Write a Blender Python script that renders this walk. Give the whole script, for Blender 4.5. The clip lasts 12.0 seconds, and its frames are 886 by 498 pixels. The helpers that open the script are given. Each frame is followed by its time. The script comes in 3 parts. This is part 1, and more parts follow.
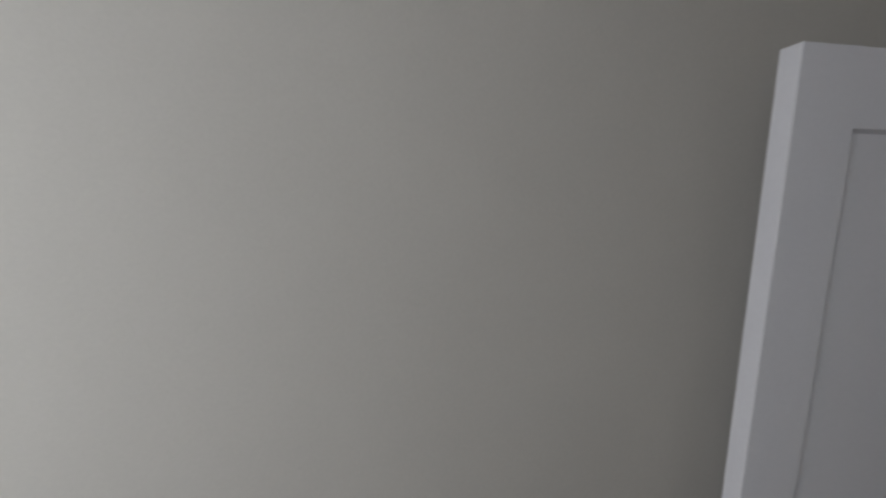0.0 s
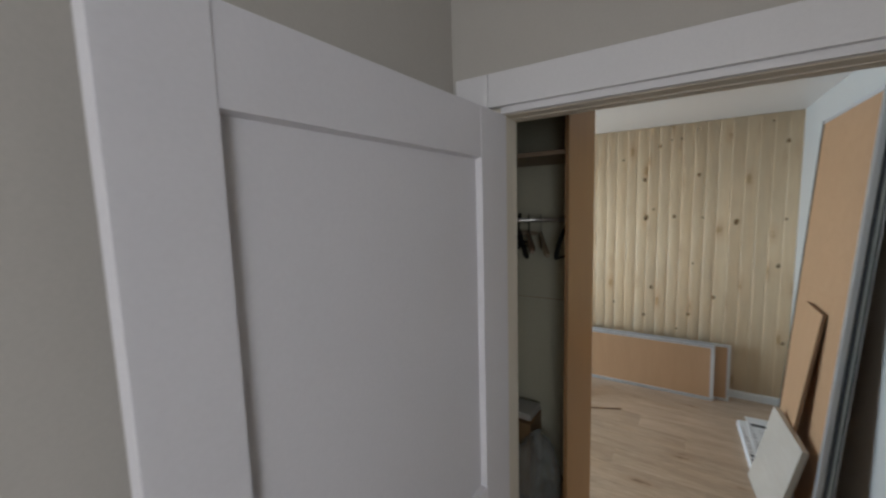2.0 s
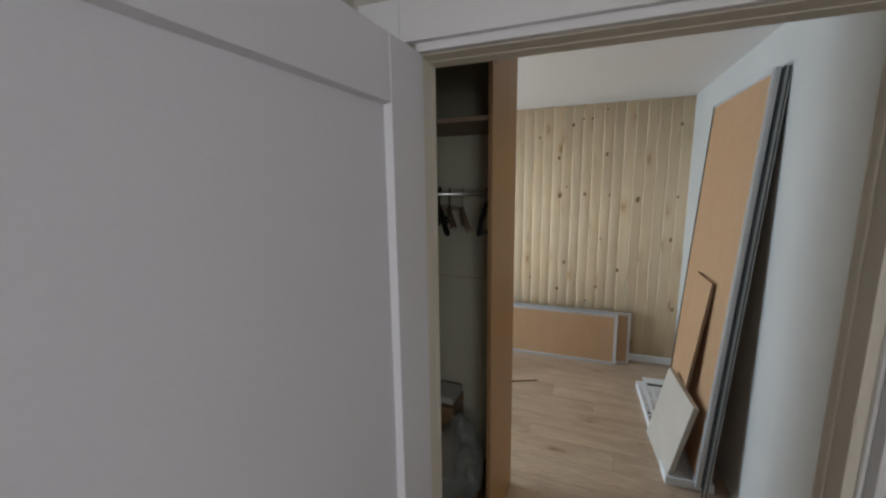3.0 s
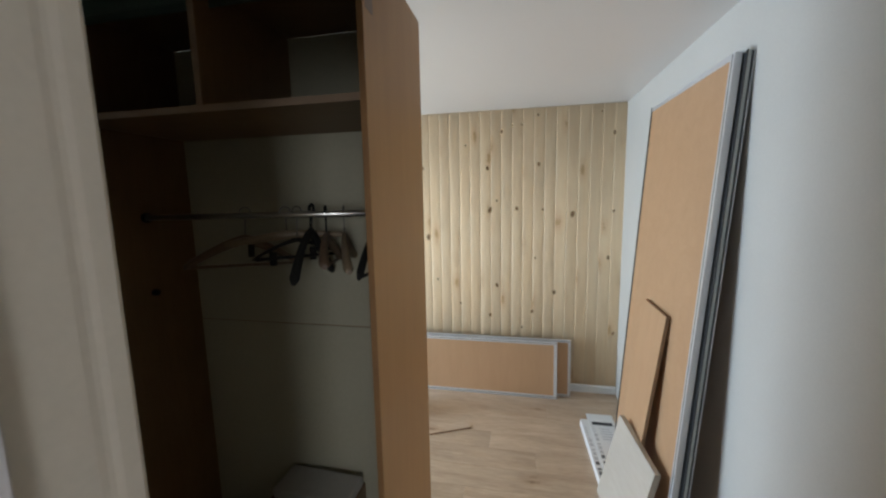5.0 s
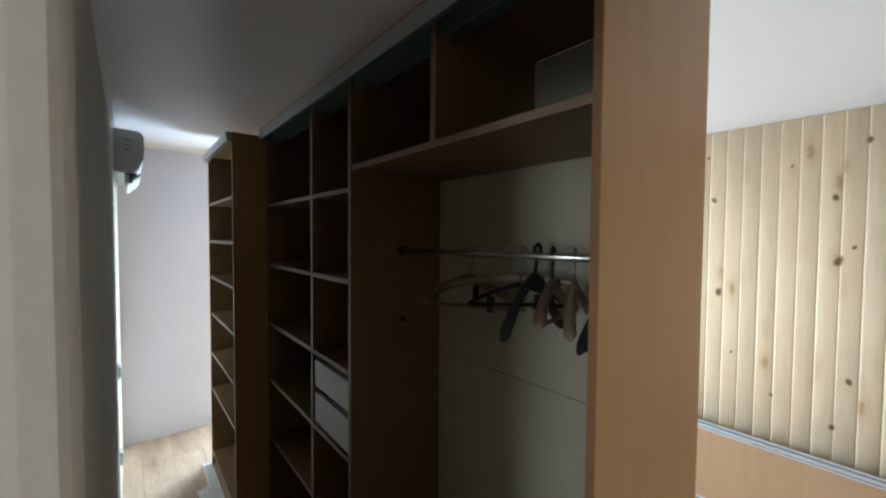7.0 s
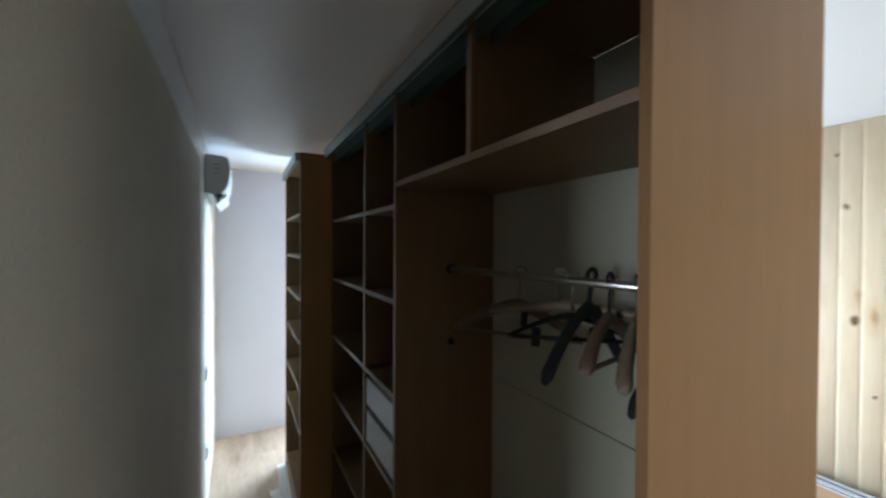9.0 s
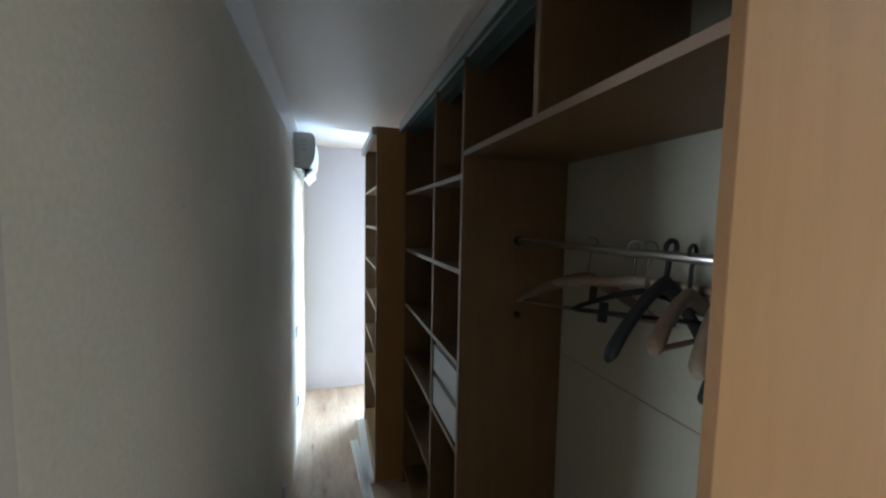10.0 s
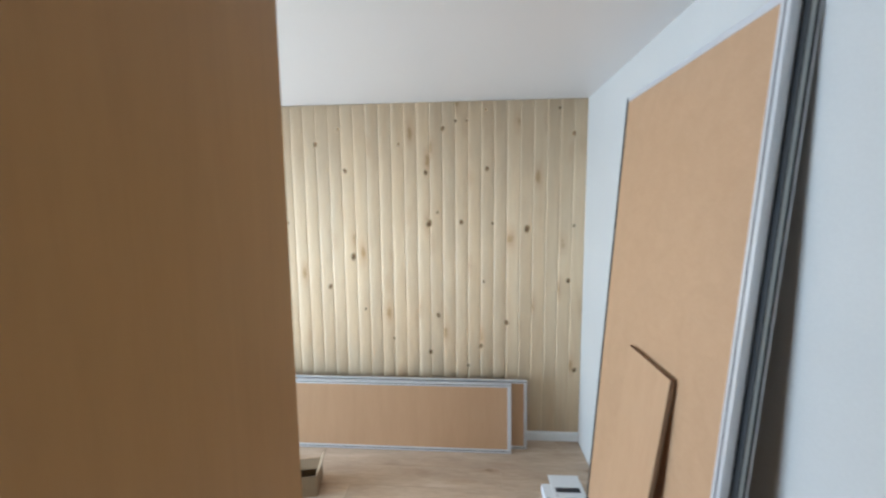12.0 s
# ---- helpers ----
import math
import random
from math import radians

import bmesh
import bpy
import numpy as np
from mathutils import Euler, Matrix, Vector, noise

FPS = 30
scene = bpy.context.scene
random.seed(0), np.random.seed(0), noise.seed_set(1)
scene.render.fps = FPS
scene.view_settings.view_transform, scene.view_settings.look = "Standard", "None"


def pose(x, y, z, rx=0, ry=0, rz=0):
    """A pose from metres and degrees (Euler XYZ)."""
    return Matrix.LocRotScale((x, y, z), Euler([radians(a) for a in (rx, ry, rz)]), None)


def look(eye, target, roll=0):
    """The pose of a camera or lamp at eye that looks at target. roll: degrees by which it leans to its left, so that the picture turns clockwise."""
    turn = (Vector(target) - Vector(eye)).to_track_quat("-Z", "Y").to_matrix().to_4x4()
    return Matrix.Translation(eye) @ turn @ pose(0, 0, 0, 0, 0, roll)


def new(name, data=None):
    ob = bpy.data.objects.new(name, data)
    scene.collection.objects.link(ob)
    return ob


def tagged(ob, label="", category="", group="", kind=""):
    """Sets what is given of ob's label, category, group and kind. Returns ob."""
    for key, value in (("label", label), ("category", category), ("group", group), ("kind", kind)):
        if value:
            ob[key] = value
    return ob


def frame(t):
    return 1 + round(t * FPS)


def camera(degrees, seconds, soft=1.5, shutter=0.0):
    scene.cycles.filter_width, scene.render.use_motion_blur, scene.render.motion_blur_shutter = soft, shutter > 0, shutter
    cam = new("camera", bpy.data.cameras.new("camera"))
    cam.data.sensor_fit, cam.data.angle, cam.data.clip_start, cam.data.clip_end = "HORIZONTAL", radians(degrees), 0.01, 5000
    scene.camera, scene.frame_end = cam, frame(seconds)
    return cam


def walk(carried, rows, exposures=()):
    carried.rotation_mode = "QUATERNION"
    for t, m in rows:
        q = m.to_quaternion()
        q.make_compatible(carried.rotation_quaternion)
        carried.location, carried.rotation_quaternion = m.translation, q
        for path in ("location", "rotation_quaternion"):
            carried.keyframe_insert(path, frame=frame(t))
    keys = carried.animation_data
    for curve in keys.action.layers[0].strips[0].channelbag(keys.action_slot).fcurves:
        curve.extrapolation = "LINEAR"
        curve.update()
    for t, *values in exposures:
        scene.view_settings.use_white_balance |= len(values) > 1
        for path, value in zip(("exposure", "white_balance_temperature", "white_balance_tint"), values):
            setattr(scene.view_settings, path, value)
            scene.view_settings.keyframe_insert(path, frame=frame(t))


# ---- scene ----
cam = camera(98.4, 12.0, soft=2.3, shutter=0.3)
PATH = [
    (0, (0.805, 0.320, 1.775), (-1.148, 0.652, 1.501), 1.05),
    (0.5, (0.803, 0.440, 1.768), (-1.073, 1.095, 1.546), 1.21),
    (1, (0.801, 0.560, 1.759), (-0.950, 1.507, 1.569), 1.60),
    (1.5, (0.832, 0.675, 1.768), (-0.629, 2.018, 1.521), -0.4),
    (2, (0.760, 0.783, 1.771), (-0.319, 2.453, 1.556), -1.6),
    (2.5, (0.691, 0.856, 1.750), (-0.093, 2.677, 1.484), 0.5),
    (3, (0.689, 0.956, 1.739), (-0.018, 2.798, 1.407), -0.8),
    (3.3, (0.722, 1.052, 1.735), (0.022, 2.908, 1.470), -1.6),
    (3.5, (0.743, 1.124, 1.747), (0.059, 2.987, 1.498), -0.5),
    (3.7, (0.730, 1.212, 1.755), (0.065, 3.084, 1.512), -0.1),
    (5.3, (0.679, 1.602, 1.737), (0.292, 3.543, 1.449), -1.3),
    (5.5, (0.661, 1.636, 1.734), (0.251, 3.569, 1.429), -2.0),
    (6, (0.633, 1.704, 1.733), (-0.194, 3.512, 1.516), -3.7),
    (6.5, (0.625, 1.797, 1.746), (-0.779, 3.214, 1.594), -3.0),
    (7, (0.651, 1.847, 1.748), (-0.891, 3.119, 1.679), 0.4),
    (7.2, (0.660, 1.864, 1.752), (-0.796, 3.235, 1.725), 1.4),
    (8.8, (0.624, 1.985, 1.786), (-1.051, 3.079, 1.815), -0.2),
    (9, (0.629, 1.996, 1.782), (-1.138, 2.933, 1.758), 0.3),
    (9.5, (0.636, 2.020, 1.761), (-1.267, 2.621, 1.634), 1.0),
    (10, (0.634, 2.039, 1.760), (-1.279, 2.602, 1.609), 1.1),
    (10.5, (0.626, 2.068, 1.764), (-1.167, 2.947, 1.652), 1.0),
    (11, (0.630, 2.127, 1.763), (-0.658, 3.653, 1.645), -0.8),
    (11.5, (0.642, 2.158, 1.762), (0.036, 4.057, 1.601), -0.6),
    (12, (0.694, 2.206, 1.740), (0.558, 4.189, 1.520), -0.5),
]
walk(cam, [(t, look(eye, target, roll)) for t, eye, target, roll in PATH],
     exposures=[(0, -1.48, 6350, 10), (1.0, -1.32, 6400, 11), (1.5, -1.06, 6450, 11), (2.0, -1.0, 6500, 11), (3.6, -0.95, 6550, 11), (5.3, -0.48, 6450, 11), (6.0, -0.38, 6350, 10), (6.5, -0.14, 6200, 10), (7.2, 0.0, 6000, 9), (9, 0.13, 5650, 8), (9.5, 0.47, 5600, 8), (10, 0.52, 5600, 8), (10.5, 0.45, 5650, 8), (11, 0.18, 5950, 9), (11.5, -0.03, 6100, 11), (12, -0.22, 6050, 11)])

# ---------------------------------------------------------------- light
world = bpy.data.worlds.new("sky")
scene.world = world
world.use_nodes = True
wn = world.node_tree.nodes
sky = wn.new("ShaderNodeTexSky")
sky.sky_type = "NISHITA"
sky.sun_disc = False
sky.sun_elevation = radians(40)
sky.sun_rotation = radians(100)
world.node_tree.links.new(sky.outputs[0], wn["Background"].inputs[0])
wn["Background"].inputs[1].default_value = 0.12

sun = new("sun", bpy.data.lights.new("sun", "SUN"))
sun.data.energy = 1.2
sun.data.angle = radians(10)
sun.data.color = (1.0, 0.95, 0.88)
sun.matrix_world = look((8, 1.4, 8), (0, 0, 0))


def window_light(name, eye, target, w, h, watts, color):
    lamp = bpy.data.lights.new(name, "AREA")
    lamp.shape, lamp.size, lamp.size_y, lamp.energy, lamp.color = "RECTANGLE", w, h, watts, color
    ob = new(name, lamp)
    ob.matrix_world = look(eye, target)
    return ob


window_light("balcony_daylight", (-3.33, 3.62, 1.02), (-1.9, 3.62, 0.86), 1.62, 1.68, 226, (0.66, 0.84, 1.0))
window_light("bedroom_daylight", (1.77, -1.50, 1.74), (0, -1.50, 1.74), 1.6, 1.15, 110, (0.91, 0.955, 1.0))


# ---------------------------------------------------------------- materials
def nodes_of(name, rough=0.5, metal=0.0, spec=0.5):
    m = bpy.data.materials.new(name)
    m.use_nodes = True
    nt = m.node_tree
    b = nt.nodes["Principled BSDF"]
    b.inputs["Roughness"].default_value = rough
    b.inputs["Metallic"].default_value = metal
    b.inputs["Specular IOR Level"].default_value = spec
    return m, nt, b


def coords(nt, scale, shift=False):
    tc = nt.nodes.new("ShaderNodeTexCoord")
    mp = nt.nodes.new("ShaderNodeMapping")
    mp.inputs["Scale"].default_value = scale
    if shift:
        oi = nt.nodes.new("ShaderNodeObjectInfo")
        add = nt.nodes.new("ShaderNodeVectorMath")
        add.operation = "MULTIPLY_ADD"
        add.inputs[1].default_value = (37.0, 53.0, 71.0)
        nt.links.new(oi.outputs["Random"], add.inputs[0])
        nt.links.new(tc.outputs["Object"], add.inputs[2])
        nt.links.new(add.outputs[0], mp.inputs["Vector"])
    else:
        nt.links.new(tc.outputs["Object"], mp.inputs["Vector"])
    return mp


def noise_tex(nt, scale, detail=4.0, rough=0.55, stretch=(1, 1, 1), shift=False, distort=0.0):
    n = nt.nodes.new("ShaderNodeTexNoise")
    n.inputs["Scale"].default_value = scale
    n.inputs["Detail"].default_value = detail
    n.inputs["Roughness"].default_value = rough
    n.inputs["Distortion"].default_value = distort
    nt.links.new(coords(nt, stretch, shift).outputs[0], n.inputs["Vector"])
    return n


def ramp(nt, source, stops):
    r = nt.nodes.new("ShaderNodeValToRGB")
    e = r.color_ramp.elements
    e[0].position, e[0].color = stops[0][0], (*stops[0][1], 1)
    e[1].position, e[1].color = stops[-1][0], (*stops[-1][1], 1)
    for p, c in stops[1:-1]:
        e.new(p).color = (*c, 1)
    nt.links.new(source, r.inputs[0])
    return r


def mix(nt, a, b, factor, how="MULTIPLY"):
    x = nt.nodes.new("ShaderNodeMix")
    x.data_type, x.blend_type = "RGBA", how
    if isinstance(factor, float):
        x.inputs[0].default_value = factor
    else:
        nt.links.new(factor, x.inputs[0])
    nt.links.new(a, x.inputs[6])
    nt.links.new(b, x.inputs[7])
    return x.outputs[2]


def bumped(nt, b, source, strength, distance):
    k = nt.nodes.new("ShaderNodeBump")
    k.inputs["Strength"].default_value = strength
    k.inputs["Distance"].default_value = distance
    nt.links.new(source, k.inputs["Height"])
    nt.links.new(k.outputs[0], b.inputs["Normal"])


def tint(c, f):
    return tuple(min(1.0, v * f) for v in c)


def paint(name, color, rough=0.5, vary=0.06, fine=90.0, bump=0.15, depth=0.001, spec=0.4, big=1.3, metal=0.0, stretch=(1, 1, 1)):
    """A plain coat: broad unevenness, fine relief."""
    m, nt, b = nodes_of(name, rough, metal, spec)
    broad = noise_tex(nt, big, 5)
    small = noise_tex(nt, fine, 3, stretch=stretch)
    r1 = ramp(nt, broad.outputs["Fac"], [(0.3, tint(color, 1 - vary)), (0.7, tint(color, 1 + vary))])
    r2 = ramp(nt, small.outputs["Fac"], [(0.3, (1 - vary, 1 - vary, 1 - vary)), (0.7, (1, 1, 1))])
    nt.links.new(mix(nt, r1.outputs[0], r2.outputs[0], 1.0), b.inputs["Base Color"])
    rr = nt.nodes.new("ShaderNodeMapRange")
    rr.inputs["To Min"].default_value, rr.inputs["To Max"].default_value = rough - 0.06, min(1.0, rough + 0.08)
    nt.links.new(broad.outputs["Fac"], rr.inputs["Value"])
    nt.links.new(rr.outputs[0], b.inputs["Roughness"])
    bumped(nt, b, small.outputs["Fac"], bump, depth)
    return m


def timber(name, dark, light, stretch, rough=0.5, shift=False, scale=1.0, bump=0.12, contrast=(0.32, 0.68), spec=0.4, mottled=0.12, pore=0.86, spots=None):
    """Wood grain drawn out along one axis by the stretch of the coordinates."""
    m, nt, b = nodes_of(name, rough, 0.0, spec)
    grain = noise_tex(nt, scale, 6, 0.6, stretch, shift, 0.6)
    pores = noise_tex(nt, scale * 7, 3, 0.6, stretch, shift)
    broad = noise_tex(nt, 2.2, 3, 0.5, (1, 1, 1), shift)
    r1 = ramp(nt, grain.outputs["Fac"], [(contrast[0], dark), (contrast[1], light)])
    r2 = ramp(nt, pores.outputs["Fac"], [(0.35, (pore, pore * 0.985, pore * 0.97)), (0.6, (1, 1, 1))])
    r3 = ramp(nt, broad.outputs["Fac"], [(0.3, (1 - mottled,) * 3), (0.7, (1, 1, 1))])
    c = mix(nt, mix(nt, r1.outputs[0], r2.outputs[0], 1.0), r3.outputs[0], 1.0)
    if shift:
        oi = nt.nodes.new("ShaderNodeObjectInfo")
        r4 = ramp(nt, oi.outputs["Random"], [(0.0, (0.86, 0.85, 0.84)), (1.0, (1.0, 1.0, 1.0))])
        c = mix(nt, c, r4.outputs[0], 1.0)
    if spots:
        vo = nt.nodes.new("ShaderNodeTexVoronoi")
        vo.inputs["Scale"].default_value = 1.0
        nt.links.new(coords(nt, spots[0], shift).outputs[0], vo.inputs["Vector"])
        wob = noise_tex(nt, 30, 3)
        add = nt.nodes.new("ShaderNodeMath")
        add.operation = "MULTIPLY_ADD"
        add.inputs[1].default_value = 0.16
        nt.links.new(wob.outputs["Fac"], add.inputs[0])
        nt.links.new(vo.outputs["Distance"], add.inputs[2])
        r5 = ramp(nt, add.outputs[0], [(0.13, spots[1]), (0.21, (0.92, 0.87, 0.82)), (0.38, (1, 1, 1))])
        c = mix(nt, c, r5.outputs[0], 1.0)
    nt.links.new(c, b.inputs["Base Color"])
    bumped(nt, b, pores.outputs["Fac"], bump, 0.0006)
    return m


def film_coat(name, color, rough, spec):
    """A smooth stretched film: hardly any relief, a faint broad change of tone."""
    m, nt, b = nodes_of(name, rough, 0.0, spec)
    broad = noise_tex(nt, 0.5, 2)
    r1 = ramp(nt, broad.outputs["Fac"], [(0.3, tint(color, 0.985)), (0.7, tint(color, 1.015))])
    nt.links.new(r1.outputs[0], b.inputs["Base Color"])
    return m


WHITE_DOOR = paint("white_door_paint", (0.72, 0.71, 0.74), 0.42, 0.03, 140, 0.06, spec=0.4)
WHITE_FRAME = paint("white_frame_paint", (0.74, 0.73, 0.74), 0.45, 0.03, 140, 0.06)
CREAM_FRAME = paint("cream_frame_paint", (0.67, 0.62, 0.53), 0.5, 0.04, 120, 0.08)
WALLPAPER = paint("beige_grey_wallpaper", (0.50, 0.475, 0.435), 0.85, 0.05, 260, 0.2, 0.0008, 0.2, stretch=(1, 1, 0.6))
WALLPAPER_HALL = paint("rough_beige_wallpaper", (0.82, 0.77, 0.63), 0.62, 0.10, 110, 0.35, 0.0015, 0.4)
WHITE_WALL = paint("white_wall_paint", (0.60, 0.585, 0.555), 0.75, 0.035, 120, 0.25, 0.001, 0.25)
PINK_WALL = paint("pale_lilac_wallpaper", (0.66, 0.67, 0.77), 0.85, 0.03, 180, 0.35, 0.001, 0.2)
CEILING = film_coat("satin_ceiling_film", (0.77, 0.745, 0.735), 0.42, 1.0)
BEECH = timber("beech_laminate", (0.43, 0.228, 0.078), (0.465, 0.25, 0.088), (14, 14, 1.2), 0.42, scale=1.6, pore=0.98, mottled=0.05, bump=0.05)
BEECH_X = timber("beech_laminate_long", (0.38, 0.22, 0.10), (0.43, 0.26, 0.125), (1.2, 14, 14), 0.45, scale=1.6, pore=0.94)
# Beech again for the insides, with the shade there put into the colour.
INSIDE_SHADED = timber("shaded_inside_brown", (0.203, 0.121, 0.056), (0.226, 0.137, 0.065), (14, 14, 1.2), 0.45, scale=1.6, pore=0.92)
INSIDE_SHADED_X = timber("shaded_inside_brown_long", (0.203, 0.121, 0.056), (0.226, 0.137, 0.065), (1.2, 14, 14), 0.45, scale=1.6, pore=0.92)
BEECH_EDGE = paint("pale_edge_band", (0.28, 0.20, 0.14), 0.5, 0.08, 80, 0.1)
FRONT_EDGE = paint("reddish_front_edge", (0.27, 0.145, 0.062), 0.5, 0.08, 80, 0.1)
MDF = timber("orange_beech_board", (0.49, 0.298, 0.167), (0.525, 0.322, 0.185), (10, 10, 1.0), 0.5, scale=1.3, pore=0.975, bump=0.015, mottled=0.035)
MDF_X = timber("orange_beech_board_long", (0.49, 0.298, 0.167), (0.525, 0.322, 0.185), (1.0, 10, 10), 0.5, scale=1.3, pore=0.975, bump=0.015, mottled=0.035)
BROWN_EDGE = paint("brown_board_edge", (0.24, 0.13, 0.07), 0.6, 0.1, 120, 0.2)
HARDBOARD = paint("grey_white_back_panel", (0.44, 0.425, 0.325), 0.7, 0.06, 60, 0.2)
DRAWER = paint("white_drawer_laminate", (0.62, 0.62, 0.66), 0.5, 0.04, 90, 0.08)
ALU = paint("brushed_aluminium", (0.70, 0.71, 0.74), 0.36, 0.05, 220, 0.12, 0.0004, 0.5, 3.0, 0.45, (1, 1, 0.03))
# Dark metal; also the painted shade of grooves and a door's far edge.
DARK_METAL_SHADE = paint("dark_metal_and_shade", (0.06, 0.062, 0.066), 0.42, 0.08, 160, 0.1, 0.0004, 0.5, 3.0, 0.3)
RAIL_GREY = paint("grey_track_metal", (0.42, 0.44, 0.43), 0.45, 0.05, 160, 0.1, 0.0004, 0.5, 3.0, 0.5)
RAIL_GREEN = paint("green_grey_track_metal", (0.125, 0.175, 0.155), 0.5, 0.1, 120, 0.15, 0.0004, 0.4, 3.0, 0.4)
CHROME = paint("chrome_tube", (0.62, 0.62, 0.60), 0.28, 0.03, 120, 0.03, 0.0003, 0.5, 4.0, 1.0)
HOOK = paint("dull_steel_hook", (0.20, 0.195, 0.19), 0.35, 0.06, 120, 0.05, 0.0003, 0.5, 4.0, 0.9)
BLACK_PLASTIC = paint("black_plastic", (0.016, 0.016, 0.015), 0.6, 0.1, 120, 0.1, spec=0.2)
HANGER_WOOD = timber("hanger_brown_wood", (0.13, 0.085, 0.055), (0.20, 0.13, 0.08), (3, 30, 30), 0.45, True)
HANGER_PALE = timber("hanger_pale_wood", (0.22, 0.165, 0.105), (0.28, 0.215, 0.14), (3, 30, 30), 0.45, True)
PINE = timber("pale_pine", (0.93, 0.70, 0.445), (0.97, 0.79, 0.56), (7, 7, 0.5), 0.5, True, 1.4, 0.06, (0.25, 0.72), mottled=0.10, pore=0.95, spots=((6.5, 6.5, 2.4), (0.68, 0.56, 0.43)))
KNOT_DARK = timber("knot_core", (0.16, 0.09, 0.042), (0.34, 0.20, 0.10), (60, 60, 40), 0.5)
KNOT_RING = timber("knot_ring", (0.58, 0.40, 0.23), (0.78, 0.59, 0.37), (40, 40, 20), 0.5)
FLOORING = timber("oak_laminate", (0.51, 0.365, 0.25), (0.72, 0.56, 0.42), (1.1, 7, 7), 0.36, True, 1.6, 0.06, (0.25, 0.7), 0.5, 0.2, spots=((1.9, 7.0, 1.0), (0.52, 0.44, 0.37)))
# Near room's unseen floor: dark so it throws less light up the walls.
FLOOR_NEAR = timber("unseen_floor_dark", (0.13, 0.085, 0.055), (0.21, 0.145, 0.10), (7, 1.1, 7), 0.4, scale=1.6)
FLOOR_BASE = paint("floor_joint", (0.20, 0.14, 0.09), 0.7)
BASEBOARD = paint("white_baseboard", (0.78, 0.78, 0.78), 0.4, 0.03)
APPLIANCE = paint("white_appliance_plastic", (0.80, 0.82, 0.82), 0.4, 0.03, 60, 0.05)
DARK_GAP = paint("dark_vent", (0.03, 0.03, 0.035), 0.6)
CARTON = paint("brown_cardboard", (0.30, 0.215, 0.135), 0.8, 0.08, 70, 0.3)
CARTON_WHITE = paint("white_printed_carton", (0.78, 0.78, 0.79), 0.55, 0.04, 60, 0.1)
PRINT = paint("grey_print", (0.13, 0.13, 0.14), 0.6)
PRINT_PALE = paint("pale_grey_print", (0.52, 0.52, 0.54), 0.6)
PALE_BOARD = timber("pale_beige_laminate", (0.53, 0.475, 0.41), (0.58, 0.525, 0.46), (6, 1.0, 6), 0.5, scale=1.3, pore=0.965, bump=0.04)
CHIP_EDGE = paint("greyed_edge_band", (0.46, 0.42, 0.36), 0.6, 0.08, 90, 0.15)
PAPER = paint("off_white_paper", (0.42, 0.41, 0.38), 0.8, 0.06, 40, 0.3)
GROUND = paint("grey_yard", (0.16, 0.16, 0.15), 0.9)

BAG, _nt, _b = nodes_of("thin_clear_plastic", 0.25, 0.0, 0.5)
_b.inputs["Base Color"].default_value = (0.36, 0.38, 0.36, 1)
_b.inputs["Alpha"].default_value = 0.42
_n = noise_tex(_nt, 14, 5)
bumped(_nt, _b, _n.outputs["Fac"], 0.6, 0.01)

GLASS, _nt, _b = nodes_of("window_glass", 0.02, 0.0, 0.5)
_b.inputs["Base Color"].default_value = (0.95, 0.97, 0.97, 1)
_b.inputs["Transmission Weight"].default_value = 1.0


# ---------------------------------------------------------------- mesh helpers
def box(x0, x1, y0, y1, z0, z1, bevel=0.0, bm=None):
    own = bmesh.new()
    bmesh.ops.create_cube(own, size=1.0, matrix=Matrix.Translation(((x0 + x1) / 2, (y0 + y1) / 2, (z0 + z1) / 2)) @ Matrix.Diagonal((x1 - x0, y1 - y0, z1 - z0, 1)))
    if bevel:
        bmesh.ops.bevel(own, geom=own.edges[:], offset=bevel, segments=2, affect="EDGES", profile=0.7)
    return own if bm is None else merge(bm, own)


def merge(bm, other):
    me = bpy.data.meshes.new("tmp")
    other.to_mesh(me)
    other.free()
    bm.from_mesh(me)
    bpy.data.meshes.remove(me)
    return bm


def moved(bm, m):
    bmesh.ops.transform(bm, matrix=m, verts=bm.verts[:])
    return bm


def tube(points, radius, sides=8, bm=None, closed=False):
    """A round bar along points."""
    bm = bmesh.new() if bm is None else bm
    pts = [Vector(p) for p in points]
    rings = []
    for i, p in enumerate(pts):
        a, b = pts[max(i - 1, 0)], pts[min(i + 1, len(pts) - 1)]
        d = (b - a).normalized()
        u = d.orthogonal().normalized() if not rings else (last - d * last.dot(d)).normalized()
        last = u
        v = d.cross(u)
        r = radius[i] if isinstance(radius, (list, tuple)) else radius
        rings.append([bm.verts.new(p + r * (math.cos(q) * u + math.sin(q) * v)) for q in (2 * math.pi * k / sides for k in range(sides))])
    for a, b in zip(rings, rings[1:]):
        for k in range(sides):
            f = bm.faces.new((a[k], a[(k + 1) % sides], b[(k + 1) % sides], b[k]))
            f.smooth = True
    bm.faces.new(rings[0][::-1])
    bm.faces.new(rings[-1])
    return bm


def extrude_profile(profile, axis_from, axis_to, place):
    """A closed outline (u, v) swept between two ends; place(u, v, w) gives the point."""
    bm = bmesh.new()
    a = [bm.verts.new(place(u, v, axis_from)) for u, v in profile]
    b = [bm.verts.new(place(u, v, axis_to)) for u, v in profile]
    n = len(profile)
    for k in range(n):
        bm.faces.new((a[k], a[(k + 1) % n], b[(k + 1) % n], b[k]))
    bm.faces.new(a[::-1])
    bm.faces.new(b)
    bmesh.ops.recalc_face_normals(bm, faces=bm.faces[:])
    return bm


